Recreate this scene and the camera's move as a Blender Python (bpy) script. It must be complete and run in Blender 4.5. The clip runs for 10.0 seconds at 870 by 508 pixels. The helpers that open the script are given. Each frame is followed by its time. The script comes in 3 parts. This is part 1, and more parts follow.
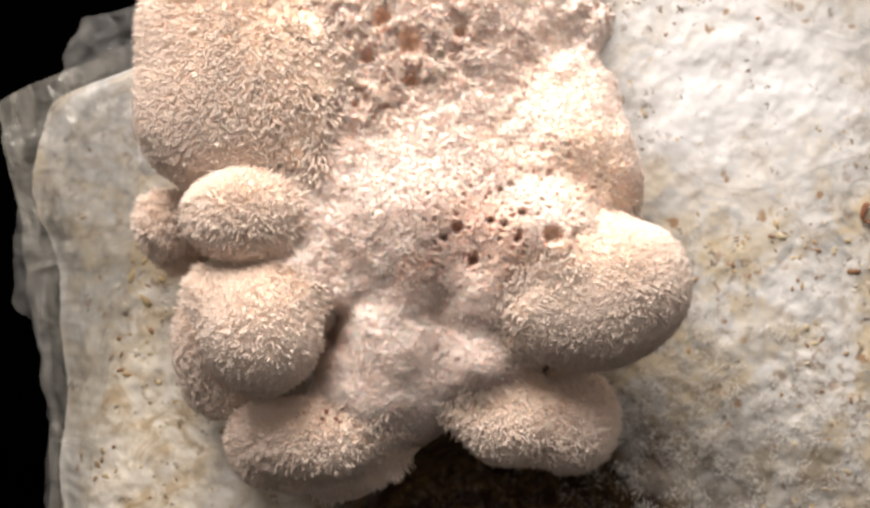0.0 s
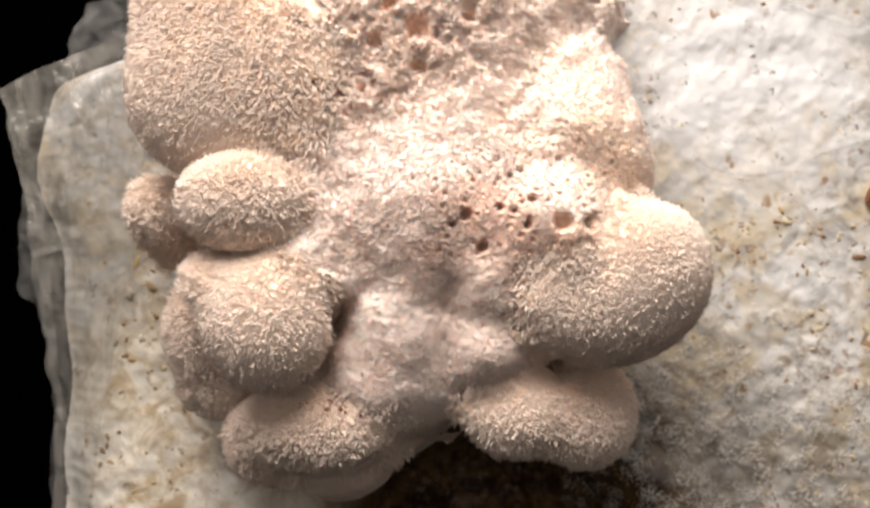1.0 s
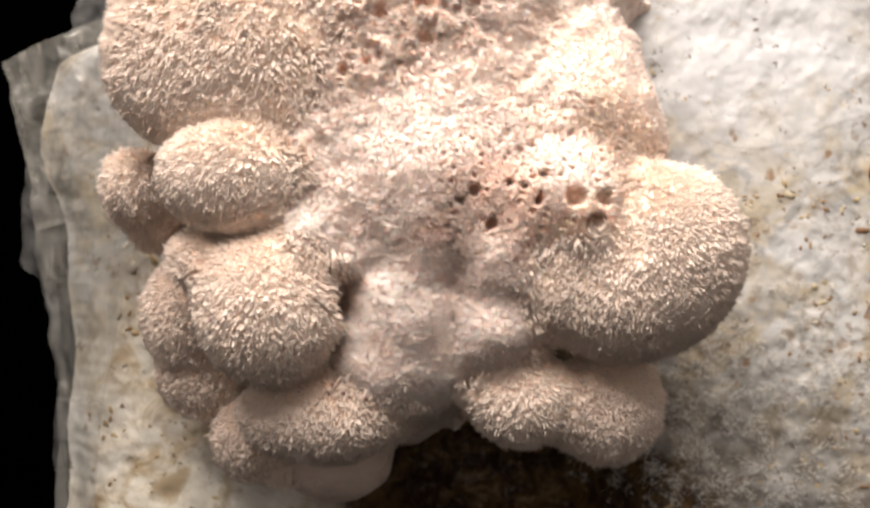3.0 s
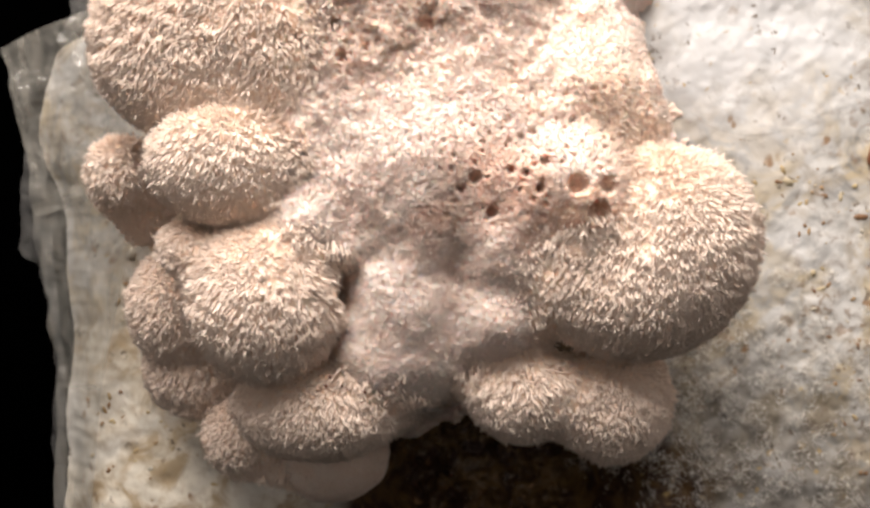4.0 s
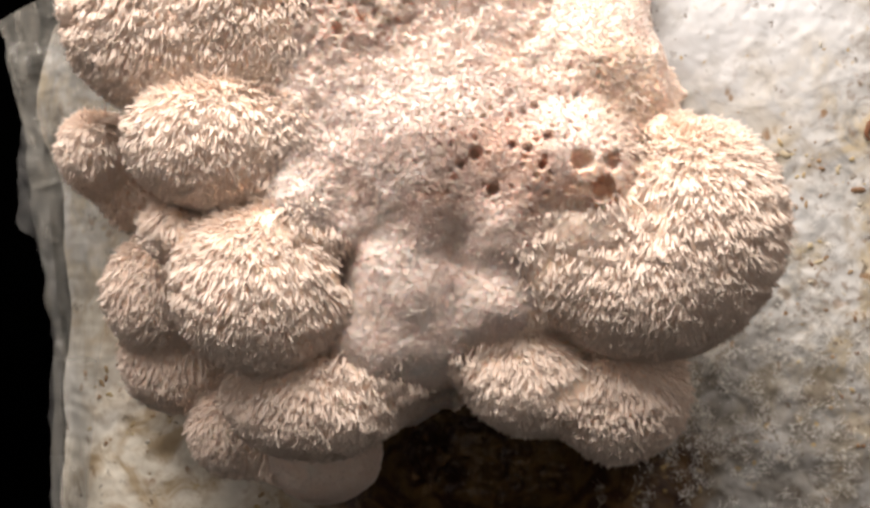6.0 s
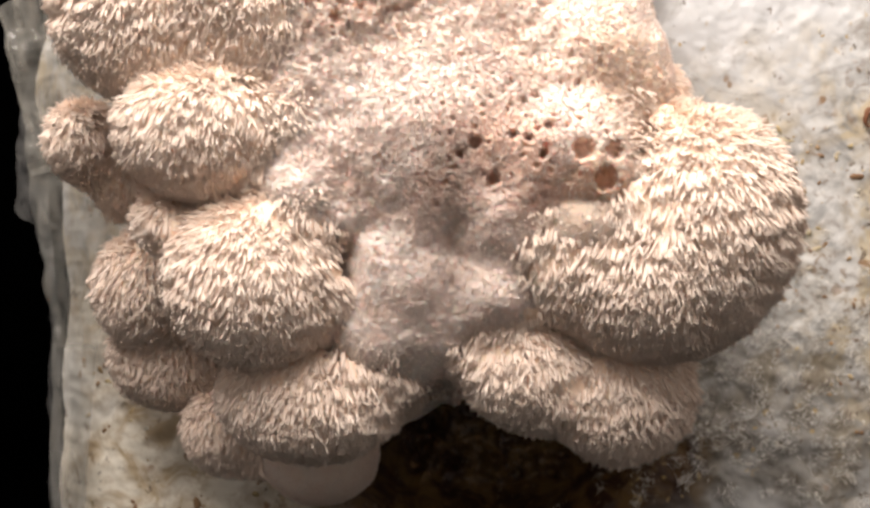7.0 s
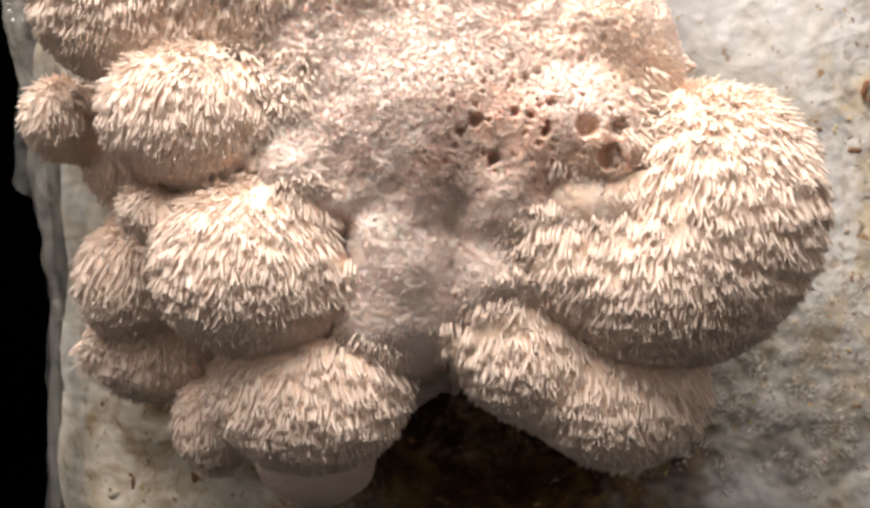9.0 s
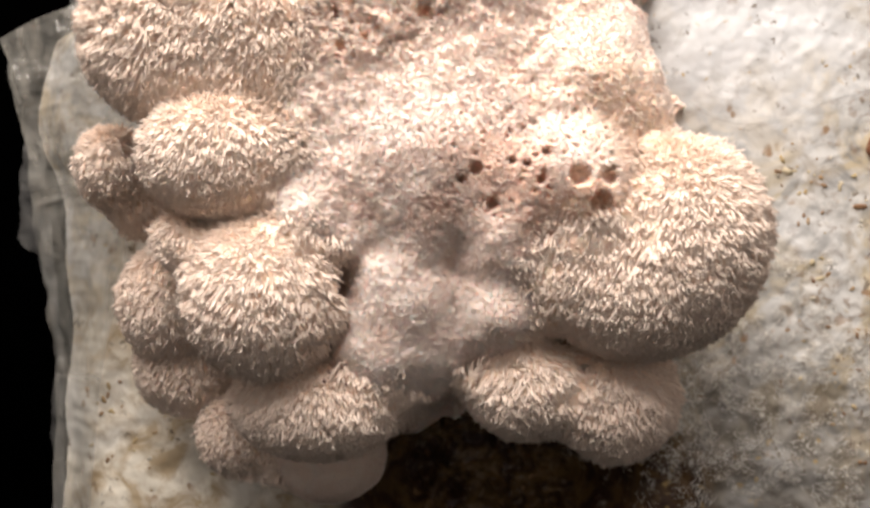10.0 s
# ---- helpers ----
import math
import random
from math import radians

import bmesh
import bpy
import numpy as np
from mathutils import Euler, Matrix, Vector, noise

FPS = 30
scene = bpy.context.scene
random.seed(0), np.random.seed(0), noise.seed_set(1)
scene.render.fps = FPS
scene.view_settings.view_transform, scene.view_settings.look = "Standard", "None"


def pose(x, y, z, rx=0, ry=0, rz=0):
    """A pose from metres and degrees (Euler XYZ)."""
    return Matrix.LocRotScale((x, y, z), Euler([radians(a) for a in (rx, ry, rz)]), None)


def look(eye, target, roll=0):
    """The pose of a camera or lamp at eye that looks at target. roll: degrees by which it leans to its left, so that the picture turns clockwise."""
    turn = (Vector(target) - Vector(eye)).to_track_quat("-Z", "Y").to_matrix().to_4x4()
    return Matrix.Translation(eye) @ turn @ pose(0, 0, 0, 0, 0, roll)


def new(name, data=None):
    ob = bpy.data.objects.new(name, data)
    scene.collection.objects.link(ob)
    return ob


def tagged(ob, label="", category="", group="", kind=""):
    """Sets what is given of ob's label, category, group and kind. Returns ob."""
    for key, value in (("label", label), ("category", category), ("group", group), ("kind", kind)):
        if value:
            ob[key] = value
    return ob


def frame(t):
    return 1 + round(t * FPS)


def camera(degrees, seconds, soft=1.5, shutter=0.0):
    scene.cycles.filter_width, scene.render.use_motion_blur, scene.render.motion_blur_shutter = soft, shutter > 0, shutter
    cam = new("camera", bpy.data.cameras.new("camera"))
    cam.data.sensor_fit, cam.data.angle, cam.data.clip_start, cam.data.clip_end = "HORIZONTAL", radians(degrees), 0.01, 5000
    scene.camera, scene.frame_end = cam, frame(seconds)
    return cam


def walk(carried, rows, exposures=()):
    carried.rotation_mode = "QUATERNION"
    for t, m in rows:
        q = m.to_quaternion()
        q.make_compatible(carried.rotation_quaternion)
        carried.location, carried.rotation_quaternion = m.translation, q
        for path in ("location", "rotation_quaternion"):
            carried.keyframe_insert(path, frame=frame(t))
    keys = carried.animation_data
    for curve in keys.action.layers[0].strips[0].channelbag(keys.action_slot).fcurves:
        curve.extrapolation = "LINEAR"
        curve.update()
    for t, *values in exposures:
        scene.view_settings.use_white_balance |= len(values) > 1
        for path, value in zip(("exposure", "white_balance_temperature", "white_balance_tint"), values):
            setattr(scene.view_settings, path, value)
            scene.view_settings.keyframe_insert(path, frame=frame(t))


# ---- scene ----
K = 0.1148e-3          # plan unit in metres
D = 0.2285             # eye to block front
Z0 = 0.150             # first eye height
cam = camera(43.0, 10.0, soft=3.2)
# seconds, plan units that the camera slides left, and down
SLIDE = [(0.0, 0, 0), (0.5, 3, 12.5), (1.0, 9, 26), (1.5, 10.5, 38.5), (2.0, 16.5, 50.5), (2.5, 16, 62), (4.0, 12.5, 98.5),
         (4.5, 11, 111), (5.0, 9.5, 123), (5.5, 8.5, 135), (7.0, 5, 171), (7.5, 4, 183), (8.0, 3, 195), (8.5, 2, 207),
         (9.0, 1.5, 219), (9.133, 1.5, 222), (9.5, 5, 178), (10.0, 11, 117)]
walk(cam, [(t, pose(-a * K, -D, Z0 - b * K, 90)) for t, a, b in SLIDE])

# ---- light ----
world = bpy.data.worlds.new("dark_studio")
scene.world = world
world.use_nodes = True
world.node_tree.nodes["Background"].inputs[0].default_value = (1.0, 0.90, 0.83, 1)
world.node_tree.nodes["Background"].inputs[1].default_value = 0.42


def area_lamp(name, eye, target, size, watts, colour, spread):
    data = bpy.data.lights.new(name, "AREA")
    data.shape, data.size, data.energy, data.color, data.spread = "DISK", size, watts, colour, radians(spread)
    ob = new(name, data)
    ob.matrix_world = look(eye, target)
    return ob


area_lamp("studio_lamp", (-0.030, -0.140, 0.374), (0.012, -0.035, 0.185), 0.29, 0.89, (1.0, 0.92, 0.875), 96)

# ---- materials ----


def material(name, rough=0.7, spec=0.3):
    m = bpy.data.materials.new(name)
    m.use_nodes = True
    b = m.node_tree.nodes["Principled BSDF"]
    b.inputs["Roughness"].default_value = rough
    b.inputs["Specular IOR Level"].default_value = spec
    return m, m.node_tree, b


def node(tree, kind, **values):
    n = tree.nodes.new(kind)
    for key, value in values.items():
        n.inputs[key.replace("_", " ")].default_value = value
    return n


def coords(tree, scale=(1, 1, 1)):
    c = tree.nodes.new("ShaderNodeTexCoord")
    mp = node(tree, "ShaderNodeMapping", Scale=scale)
    tree.links.new(c.outputs["Object"], mp.inputs["Vector"])
    return mp.outputs["Vector"]


def noise_tex(tree, vec, scale, detail=4, rough=0.55, distort=0.0):
    n = node(tree, "ShaderNodeTexNoise", Scale=scale, Detail=detail, Roughness=rough, Distortion=distort)
    tree.links.new(vec, n.inputs["Vector"])
    return n.outputs["Fac"]


def ramp(tree, fac, stops, mode="LINEAR"):
    r = tree.nodes.new("ShaderNodeValToRGB")
    r.color_ramp.interpolation = mode
    e = r.color_ramp.elements
    while len(e) < len(stops):
        e.new(0.5)
    for el, (p, c) in zip(e, stops):
        el.position = p
        el.color = (c, c, c, 1) if isinstance(c, (int, float)) else (*c, 1)
    tree.links.new(fac, r.inputs[0])
    return r.outputs["Color"]


def mix(tree, fac, a, b, mode="MIX"):
    n = tree.nodes.new("ShaderNodeMix")
    n.data_type, n.blend_type = "RGBA", mode
    for socket, value in ((n.inputs[0], fac), (n.inputs[6], a), (n.inputs[7], b)):
        if isinstance(value, (int, float)):
            socket.default_value = value
        elif isinstance(value, tuple):
            socket.default_value = (*value, 1)
        else:
            tree.links.new(value, socket)
    return n.outputs[2]


def bump(tree, b, height, strength, distance):
    n = node(tree, "ShaderNodeBump", Strength=strength, Distance=distance)
    tree.links.new(height, n.inputs["Height"])
    tree.links.new(n.outputs["Normal"], b.inputs["Normal"])


def node_noise(tree, vec, scale):
    n = node(tree, "ShaderNodeTexNoise", Scale=scale, Detail=2.0)
    tree.links.new(vec, n.inputs["Vector"])
    return n.outputs["Color"]


def flesh_material(name, light, deep, scale, rough=0.75, under=0.0, radius=(1.0, 0.55, 0.4), reach=0.0016, zones=()):
    m, t, b = material(name, rough, 0.08)
    v = coords(t)
    col = mix(t, ramp(t, noise_tex(t, v, scale, 5), [(0.35, 0.0), (0.7, 1.0)]), light, deep)
    for (u, w), inner, outer, tint in zones:
        col = mix(t, near(t, spot_place(u, w), inner, outer), col, tint)
    info = t.nodes.new("ShaderNodeObjectInfo")
    tone = ramp(t, info.outputs["Random"], [(0.0, (0.93, 0.91, 0.89)), (1.0, (1.0, 1.0, 1.0))])
    col = mix(t, 1.0, col, tone, "MULTIPLY")
    t.links.new(col, b.inputs["Base Color"])
    grain = node(t, "ShaderNodeTexVoronoi", Scale=1500.0)
    warp = mix(t, 0.0012, v, node_noise(t, v, 500.0), "ADD")
    t.links.new(warp, grain.inputs["Vector"])
    bump(t, b, grain.outputs["Distance"], -0.35, 0.0006)
    if under:
        b.inputs["Subsurface Weight"].default_value = under
        b.inputs["Subsurface Radius"].default_value = radius
        b.inputs["Subsurface Scale"].default_value = reach
    return m


def spine_material():
    """Thin translucent teeth: pale tips on a warmer foot."""
    m, t, b = material("spine_flesh", 0.75, 0.10)
    v = coords(t)
    sep = t.nodes.new("ShaderNodeSeparateXYZ")
    t.links.new(v, sep.inputs[0])
    up = node(t, "ShaderNodeMapRange", From_Min=0.0015, From_Max=0.0056)
    t.links.new(sep.outputs["Z"], up.inputs["Value"])
    tip = mix(t, ramp(t, noise_tex(t, v, 400, 3), [(0.35, 0.0), (0.7, 1.0)]), (0.97, 0.865, 0.77), (0.96, 0.80, 0.68))
    col = mix(t, up.outputs["Result"], (0.95, 0.77, 0.63), tip)
    info = t.nodes.new("ShaderNodeObjectInfo")
    tone = ramp(t, info.outputs["Random"], [(0.0, (0.94, 0.925, 0.915)), (1.0, (1.0, 1.0, 1.0))])
    col = mix(t, 1.0, col, tone, "MULTIPLY")
    t.links.new(col, b.inputs["Base Color"])
    thin = t.nodes.new("ShaderNodeBsdfTranslucent")
    t.links.new(col, thin.inputs["Color"])
    both = node(t, "ShaderNodeMixShader", Fac=0.12)
    t.links.new(b.outputs[0], both.inputs[1])
    t.links.new(thin.outputs[0], both.inputs[2])
    t.links.new(both.outputs[0], t.nodes["Material Output"].inputs["Surface"])
    return m


SPINE = spine_material()
BUD = flesh_material("bud_flesh", (0.85, 0.75, 0.685), (0.83, 0.67, 0.575), 220)
SKIN = flesh_material("lobe_skin", (0.95, 0.77, 0.63), (0.93, 0.68, 0.51), 260, 0.8, 0.3, (1.0, 0.65, 0.5), 0.0012)


# darker copy of the lobe skin: shade under lobe D, in the colour
SHADED_SKIN = flesh_material("shaded_skin", (0.74, 0.62, 0.53), (0.70, 0.54, 0.44), 260, 0.8, 0.3, (1.0, 0.65, 0.5), 0.0012)


def near(tree, centre, inner, outer):
    """1 near a place of the thing, fading to 0."""
    c = tree.nodes.new("ShaderNodeTexCoord")
    d = tree.nodes.new("ShaderNodeVectorMath")
    d.operation = "DISTANCE"
    d.inputs[1].default_value = centre
    w = node(tree, "ShaderNodeTexNoise", Scale=70.0, Detail=4.0)
    tree.links.new(c.outputs["Object"], w.inputs["Vector"])
    add = tree.nodes.new("ShaderNodeMath")
    add.operation = "MULTIPLY_ADD"
    add.inputs[1].default_value = 0.05
    flat = tree.nodes.new("ShaderNodeVectorMath")
    flat.operation = "MULTIPLY"
    flat.inputs[1].default_value = (1.0, 0.0, 1.0)
    tree.links.new(c.outputs["Object"], flat.inputs[0])
    tree.links.new(flat.outputs[0], d.inputs[0])
    tree.links.new(w.outputs["Fac"], add.inputs[0])
    tree.links.new(d.outputs["Value"], add.inputs[2])
    r = node(tree, "ShaderNodeMapRange", From_Min=inner + 0.025, From_Max=outer + 0.025, To_Min=1.0, To_Max=0.0)
    tree.links.new(add.outputs[0], r.inputs["Value"])
    return r.outputs["Result"]


def spot_place(u, v):
    return ((u - 784) * K, 0.0, Z0 - (v - 458) * K)


# first zone: peach coral flesh, lightened in place of stronger light at the top
BODY = flesh_material("porous_flesh", (0.78, 0.685, 0.625), (0.75, 0.59, 0.51), 70, 0.85, 0.45, (1.0, 0.6, 0.45), 0.0012,
                      [((690, 70), 0.014, 0.034, (0.88, 0.67, 0.55)), ((1040, 330), 0.006, 0.022, (0.80, 0.60, 0.46)), ((850, 420), 0.004, 0.016, (0.72, 0.49, 0.39)), ((1008, 440), 0.001, 0.008, (0.86, 0.60, 0.45))])


def substrate_material():
    m, t, b = material("colonised_sawdust", 0.5, 0.35)
    v = coords(t)
    big = noise_tex(t, v, 55, 4, 0.6, 0.8)
    mid = noise_tex(t, v, 150, 5, 0.6, 0.8)
    fine = noise_tex(t, v, 420, 4, 0.6, 0.4)
    base = mix(t, ramp(t, big, [(0.44, 0.0), (0.54, 1.0)]), (0.50, 0.48, 0.445), (0.44, 0.365, 0.25))
    base = mix(t, ramp(t, noise_tex(t, v, 110, 6, 0.66, 1.5), [(0.50, 0.0), (0.60, 0.85)]), base, (0.28, 0.27, 0.25))
    grey = mix(t, ramp(t, mid, [(0.52, 0.0), (0.70, 0.75)]), base, (0.28, 0.22, 0.145))
    dark = ramp(t, fine, [(0.54, 0.0), (0.61, 0.65)])
    patch = ramp(t, noise_tex(t, v, 85, 3, 0.5, 1.0), [(0.46, 0.0), (0.56, 1.0)])
    col = mix(t, mix(t, 1.0, dark, patch, "MULTIPLY"), grey, (0.18, 0.11, 0.06))
    # cream sawdust at lower left, its paleness also standing for stronger light
    cream = mix(t, ramp(t, mid, [(0.44, 0.0), (0.62, 0.9)]), (0.70, 0.64, 0.53), (0.40, 0.30, 0.18))
    cream = mix(t, mix(t, 0.35, (0, 0, 0), dark), cream, (0.40, 0.28, 0.16))
    col = mix(t, near(t, spot_place(300, 940), 0.022, 0.050), col, cream)
    # weaker light at the lower right, put into the block's colour
    dimmed = mix(t, ramp(t, mid, [(0.45, 0.0), (0.65, 0.8)]), (0.20, 0.185, 0.165), (0.08, 0.066, 0.05))
    half = mix(t, 0.8, col, dimmed)
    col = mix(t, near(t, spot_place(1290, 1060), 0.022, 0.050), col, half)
    # dense white growth over the film's upper side
    white = mix(t, ramp(t, mid, [(0.55, 0.0), (0.75, 0.7)]), (0.53, 0.525, 0.515), (0.28, 0.265, 0.24))
    col = mix(t, near(t, spot_place(1330, 130), 0.010, 0.038), col, white)
    # wet brown sawdust in the hollow, darkened further for the mushroom's shade
    wet_shade = near(t, spot_place(900, 1000), 0.030, 0.046)
    outside = ramp(t, wet_shade, [(0.0, 1.0), (0.3, 0.0)])
    col = mix(t, wet_shade, col, mix(t, ramp(t, mid, [(0.42, 0.0), (0.62, 1.0)]), (0.030, 0.010, 0.004), (0.13, 0.075, 0.026)))
    cloud = ramp(t, noise_tex(t, v, 38, 3, 0.5, 0.6), [(0.50, 0.0), (0.68, 0.55)])
    col = mix(t, mix(t, 1.0, cloud, outside, "MULTIPLY"), col, (0.60, 0.595, 0.58))
    # bits of husk and brown grains, thick in places
    for size, mask, limit, tint in ((210.0, 45, 0.24, (0.24, 0.14, 0.07)), (420.0, 60, 0.30, (0.13, 0.095, 0.065)), (300.0, 30, 0.20, (0.42, 0.29, 0.12))):
        grains = node(t, "ShaderNodeTexVoronoi", Scale=size)
        t.links.new(mix(t, 0.004, v, node_noise(t, v, size * 1.2), "ADD"), grains.inputs["Vector"])
        spots = ramp(t, grains.outputs["Distance"], [(limit - 0.10, 0.9), (limit, 0.0)])
        dense = ramp(t, noise_tex(t, v, mask, 4, 0.6, 0.8), [(0.50, 0.0), (0.60, 1.0)])
        col = mix(t, mix(t, 1.0, spots, dense, "MULTIPLY"), col, tint)
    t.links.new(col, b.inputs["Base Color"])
    b.inputs["Coat Weight"].default_value = 0.2
    b.inputs["Coat Roughness"].default_value = 0.25
    bump(t, b, mid, 0.22, 0.0010)
    return m


SUBSTRATE = substrate_material()


def plain(name, light, deep, scale, rough=0.7, spec=0.3):
    m, t, b = material(name, rough, spec)
    v = coords(t)
    t.links.new(mix(t, ramp(t, noise_tex(t, v, scale, 5), [(0.3, 0.0), (0.7, 1.0)]), light, deep), b.inputs["Base Color"])
    bump(t, b, noise_tex(t, v, scale * 4, 3), 0.4, 0.0006)
    return m


WET = plain("brown_husk", (0.20, 0.085, 0.04), (0.08, 0.03, 0.015), 140, 0.45)
CHIP = plain("wood_chip", (0.36, 0.21, 0.11), (0.20, 0.10, 0.05), 300)
info = CHIP.node_tree.nodes.new("ShaderNodeObjectInfo")
CHIP.node_tree.links.new(ramp(CHIP.node_tree, info.outputs["Random"], [(0.0, (0.16, 0.08, 0.04)), (0.3, (0.30, 0.18, 0.09)), (0.65, (0.44, 0.34, 0.18)), (1.0, (0.50, 0.46, 0.38))]),
                         CHIP.node_tree.nodes["Principled BSDF"].inputs["Base Color"])
SPECK = plain("red_brown_speck", (0.30, 0.10, 0.06), (0.16, 0.05, 0.03), 400)
HYPHAE = plain("white_mycelium", (0.78, 0.75, 0.70), (0.68, 0.63, 0.55), 200, 0.9)
VELVET = plain("black_velvet", (0.0015, 0.0015, 0.0015), (0.001, 0.001, 0.001), 90, 1.0, 0.0)


def film_material():
    m, t, b = material("clear_plastic_film", 0.16, 0.5)
    v = coords(t)
    haze = noise_tex(t, v, 90, 5, 0.6, 1.2)
    t.links.new(ramp(t, haze, [(0.3, (0.45, 0.44, 0.42)), (0.7, (0.62, 0.60, 0.55))]), b.inputs["Base Color"])
    t.links.new(ramp(t, haze, [(0.32, 0.06), (0.58, 0.14), (0.75, 0.45)]), b.inputs["Alpha"])
    bump(t, b, noise_tex(t, v, 130, 4, 0.6, 1.0), 0.5, 0.001)
    return m


FILM = film_material()


# streaky film whose grey stands in for the shaded gap behind it
def shaded_film():
    m, t, b = material("shaded_grey_film", 0.12, 0.6)
    v = coords(t, (1.0, 1.0, 0.35))
    streak = noise_tex(t, v, 260, 5, 0.62, 1.0)
    t.links.new(ramp(t, streak, [(0.35, (0.15, 0.148, 0.132)), (0.65, (0.36, 0.335, 0.285))]), b.inputs["Base Color"])
    t.links.new(ramp(t, noise_tex(t, v, 120, 4, 0.6, 1.0), [(0.35, 0.22), (0.65, 0.60)]), b.inputs["Alpha"])
    bump(t, b, streak, 0.7, 0.0012)
    return m


DULL_FILM = shaded_film()

# ---- shape helpers ----


def part(name, bm, mat, parent, label=""):
    me = bpy.data.meshes.new(name)
    bm.to_mesh(me)
    bm.free()
    return mesh_part(name, me, mat, parent, label)


def mesh_part(name, me, mat, parent, label=""):
    if mat and not me.materials:
        me.materials.append(mat)
    me.polygons.foreach_set("use_smooth", [True] * len(me.polygons))
    ob = new(name, me)
    if parent:
        ob.parent = parent
    return tagged(ob, label)


def grid_mesh(name, px, py, pz, keep=None):
    """A sheet from three arrays of one shape; keep: which of its cells are there."""
    r, c = px.shape
    co = np.stack([px, py, pz], -1).reshape(-1, 3)
    idx = np.arange(r * c).reshape(r, c)
    quads = np.stack([idx[:-1, :-1], idx[:-1, 1:], idx[1:, 1:], idx[1:, :-1]], -1)
    quads = quads.reshape(-1, 4) if keep is None else quads[keep]
    used = np.unique(quads)
    remap = np.zeros(r * c, int)
    remap[used] = np.arange(len(used))
    me = bpy.data.meshes.new(name)
    me.from_pydata(co[used].tolist(), [], remap[quads].tolist())
    return me


def lattice(ix, iy, seed):
    h = (ix * 374761393 + iy * 668265263 + seed * 1442695041) & 0xFFFFFFFF
    h = ((h ^ (h >> 13)) * 1274126177) & 0xFFFFFFFF
    return ((h ^ (h >> 16)) & 0xFFFF) / 65535.0


def value_noise(x, y, seed=0):
    """Smooth noise from 0 to 1, one lump a unit."""
    ix, iy = np.floor(x).astype(np.int64), np.floor(y).astype(np.int64)
    fx, fy = x - ix, y - iy
    fx, fy = fx * fx * (3 - 2 * fx), fy * fy * (3 - 2 * fy)
    a, b = lattice(ix, iy, seed), lattice(ix + 1, iy, seed)
    c, d = lattice(ix, iy + 1, seed), lattice(ix + 1, iy + 1, seed)
    return (a * (1 - fx) + b * fx) * (1 - fy) + (c * (1 - fx) + d * fx) * fy


def fbm(x, y, seed=0, octaves=4):
    total, amp, norm = 0, 1.0, 0
    for o in range(octaves):
        total = total + amp * value_noise(x * 2 ** o + 7.3 * o, y * 2 ** o - 3.1 * o, seed + o)
        norm, amp = norm + amp, amp * 0.5
    return total / norm


def cells(x, y, seed=0):
    """Distance to the nearest scattered point, in cells, and that point's random number."""
    ix, iy = np.floor(x).astype(np.int64), np.floor(y).astype(np.int64)
    best, tag = np.full(x.shape, 9.0), np.zeros(x.shape)
    for a in (-1, 0, 1):
        for b in (-1, 0, 1):
            jx, jy = ix + a, iy + b
            d = np.hypot(jx + lattice(jx, jy, seed) - x, jy + lattice(jx, jy, seed + 5) - y)
            near = d < best
            best = np.where(near, d, best)
            tag = np.where(near, lattice(jx, jy, seed + 9), tag)
    return best, tag


def spot(u, v, cu, cv, ru, rv):
    return np.exp(-((u - cu) / ru) ** 2 - ((v - cv) / rv) ** 2)


def ease(x, a, b):
    s = np.clip((x - a) / (b - a), 0, 1)
    return s * s * (3 - 2 * s)


MOVES = []
PEAK = 9.133
TIMES = (0.0, 2.0, 4.0, 6.0, 8.0, 9.0, PEAK, 9.25, 9.6, 10.0)


def age(t):
    """The film runs on to its peak, then backwards five times as fast."""
    return t if t <= PEAK else PEAK - 5.0 * (t - PEAK)


def blend(stages, t):
    """A value between its stages at ages 0, 5 and 9."""
    a = age(t)
    w = ((a - 5) * (a - 9) / 45, -a * (a - 9) / 20, a * (a - 5) / 36)
    return sum(np.array(s, float) * k for s, k in zip(stages, w))


# ---- studio ----
def slab(name, x0, x1, y0, y1, z0, z1, mat, label, category):
    bm = bmesh.new()
    bmesh.ops.create_cube(bm, size=1, matrix=Matrix.LocRotScale(((x0 + x1) / 2, (y0 + y1) / 2, (z0 + z1) / 2), None, (x1 - x0, y1 - y0, z1 - z0)))
    ob = part(name, bm, mat, None, label)
    return tagged(ob, "", category, "", "structure")


slab("table_top", -0.6, 0.6, -0.5, 0.5, -0.03, 0.0, VELVET, "black velvet covered table top", "table")
slab("backdrop", -0.9, 0.9, 0.5, 0.52, -0.03, 0.9, VELVET, "black velvet studio backdrop cloth", "backdrop")


# ---- growing block ----
FRONT = []


def ground(u, v):
    """How far the front of the block stands out there, in plan units."""
    U, V, h = FRONT[0]
    i = int(np.clip((v - V[0, 0]) / (V[-1, 0] - V[0, 0]) * (len(V) - 1), 0, len(V) - 1))
    j = int(np.argmin(np.abs(U[i] - u)))
    return float(h[i, j])


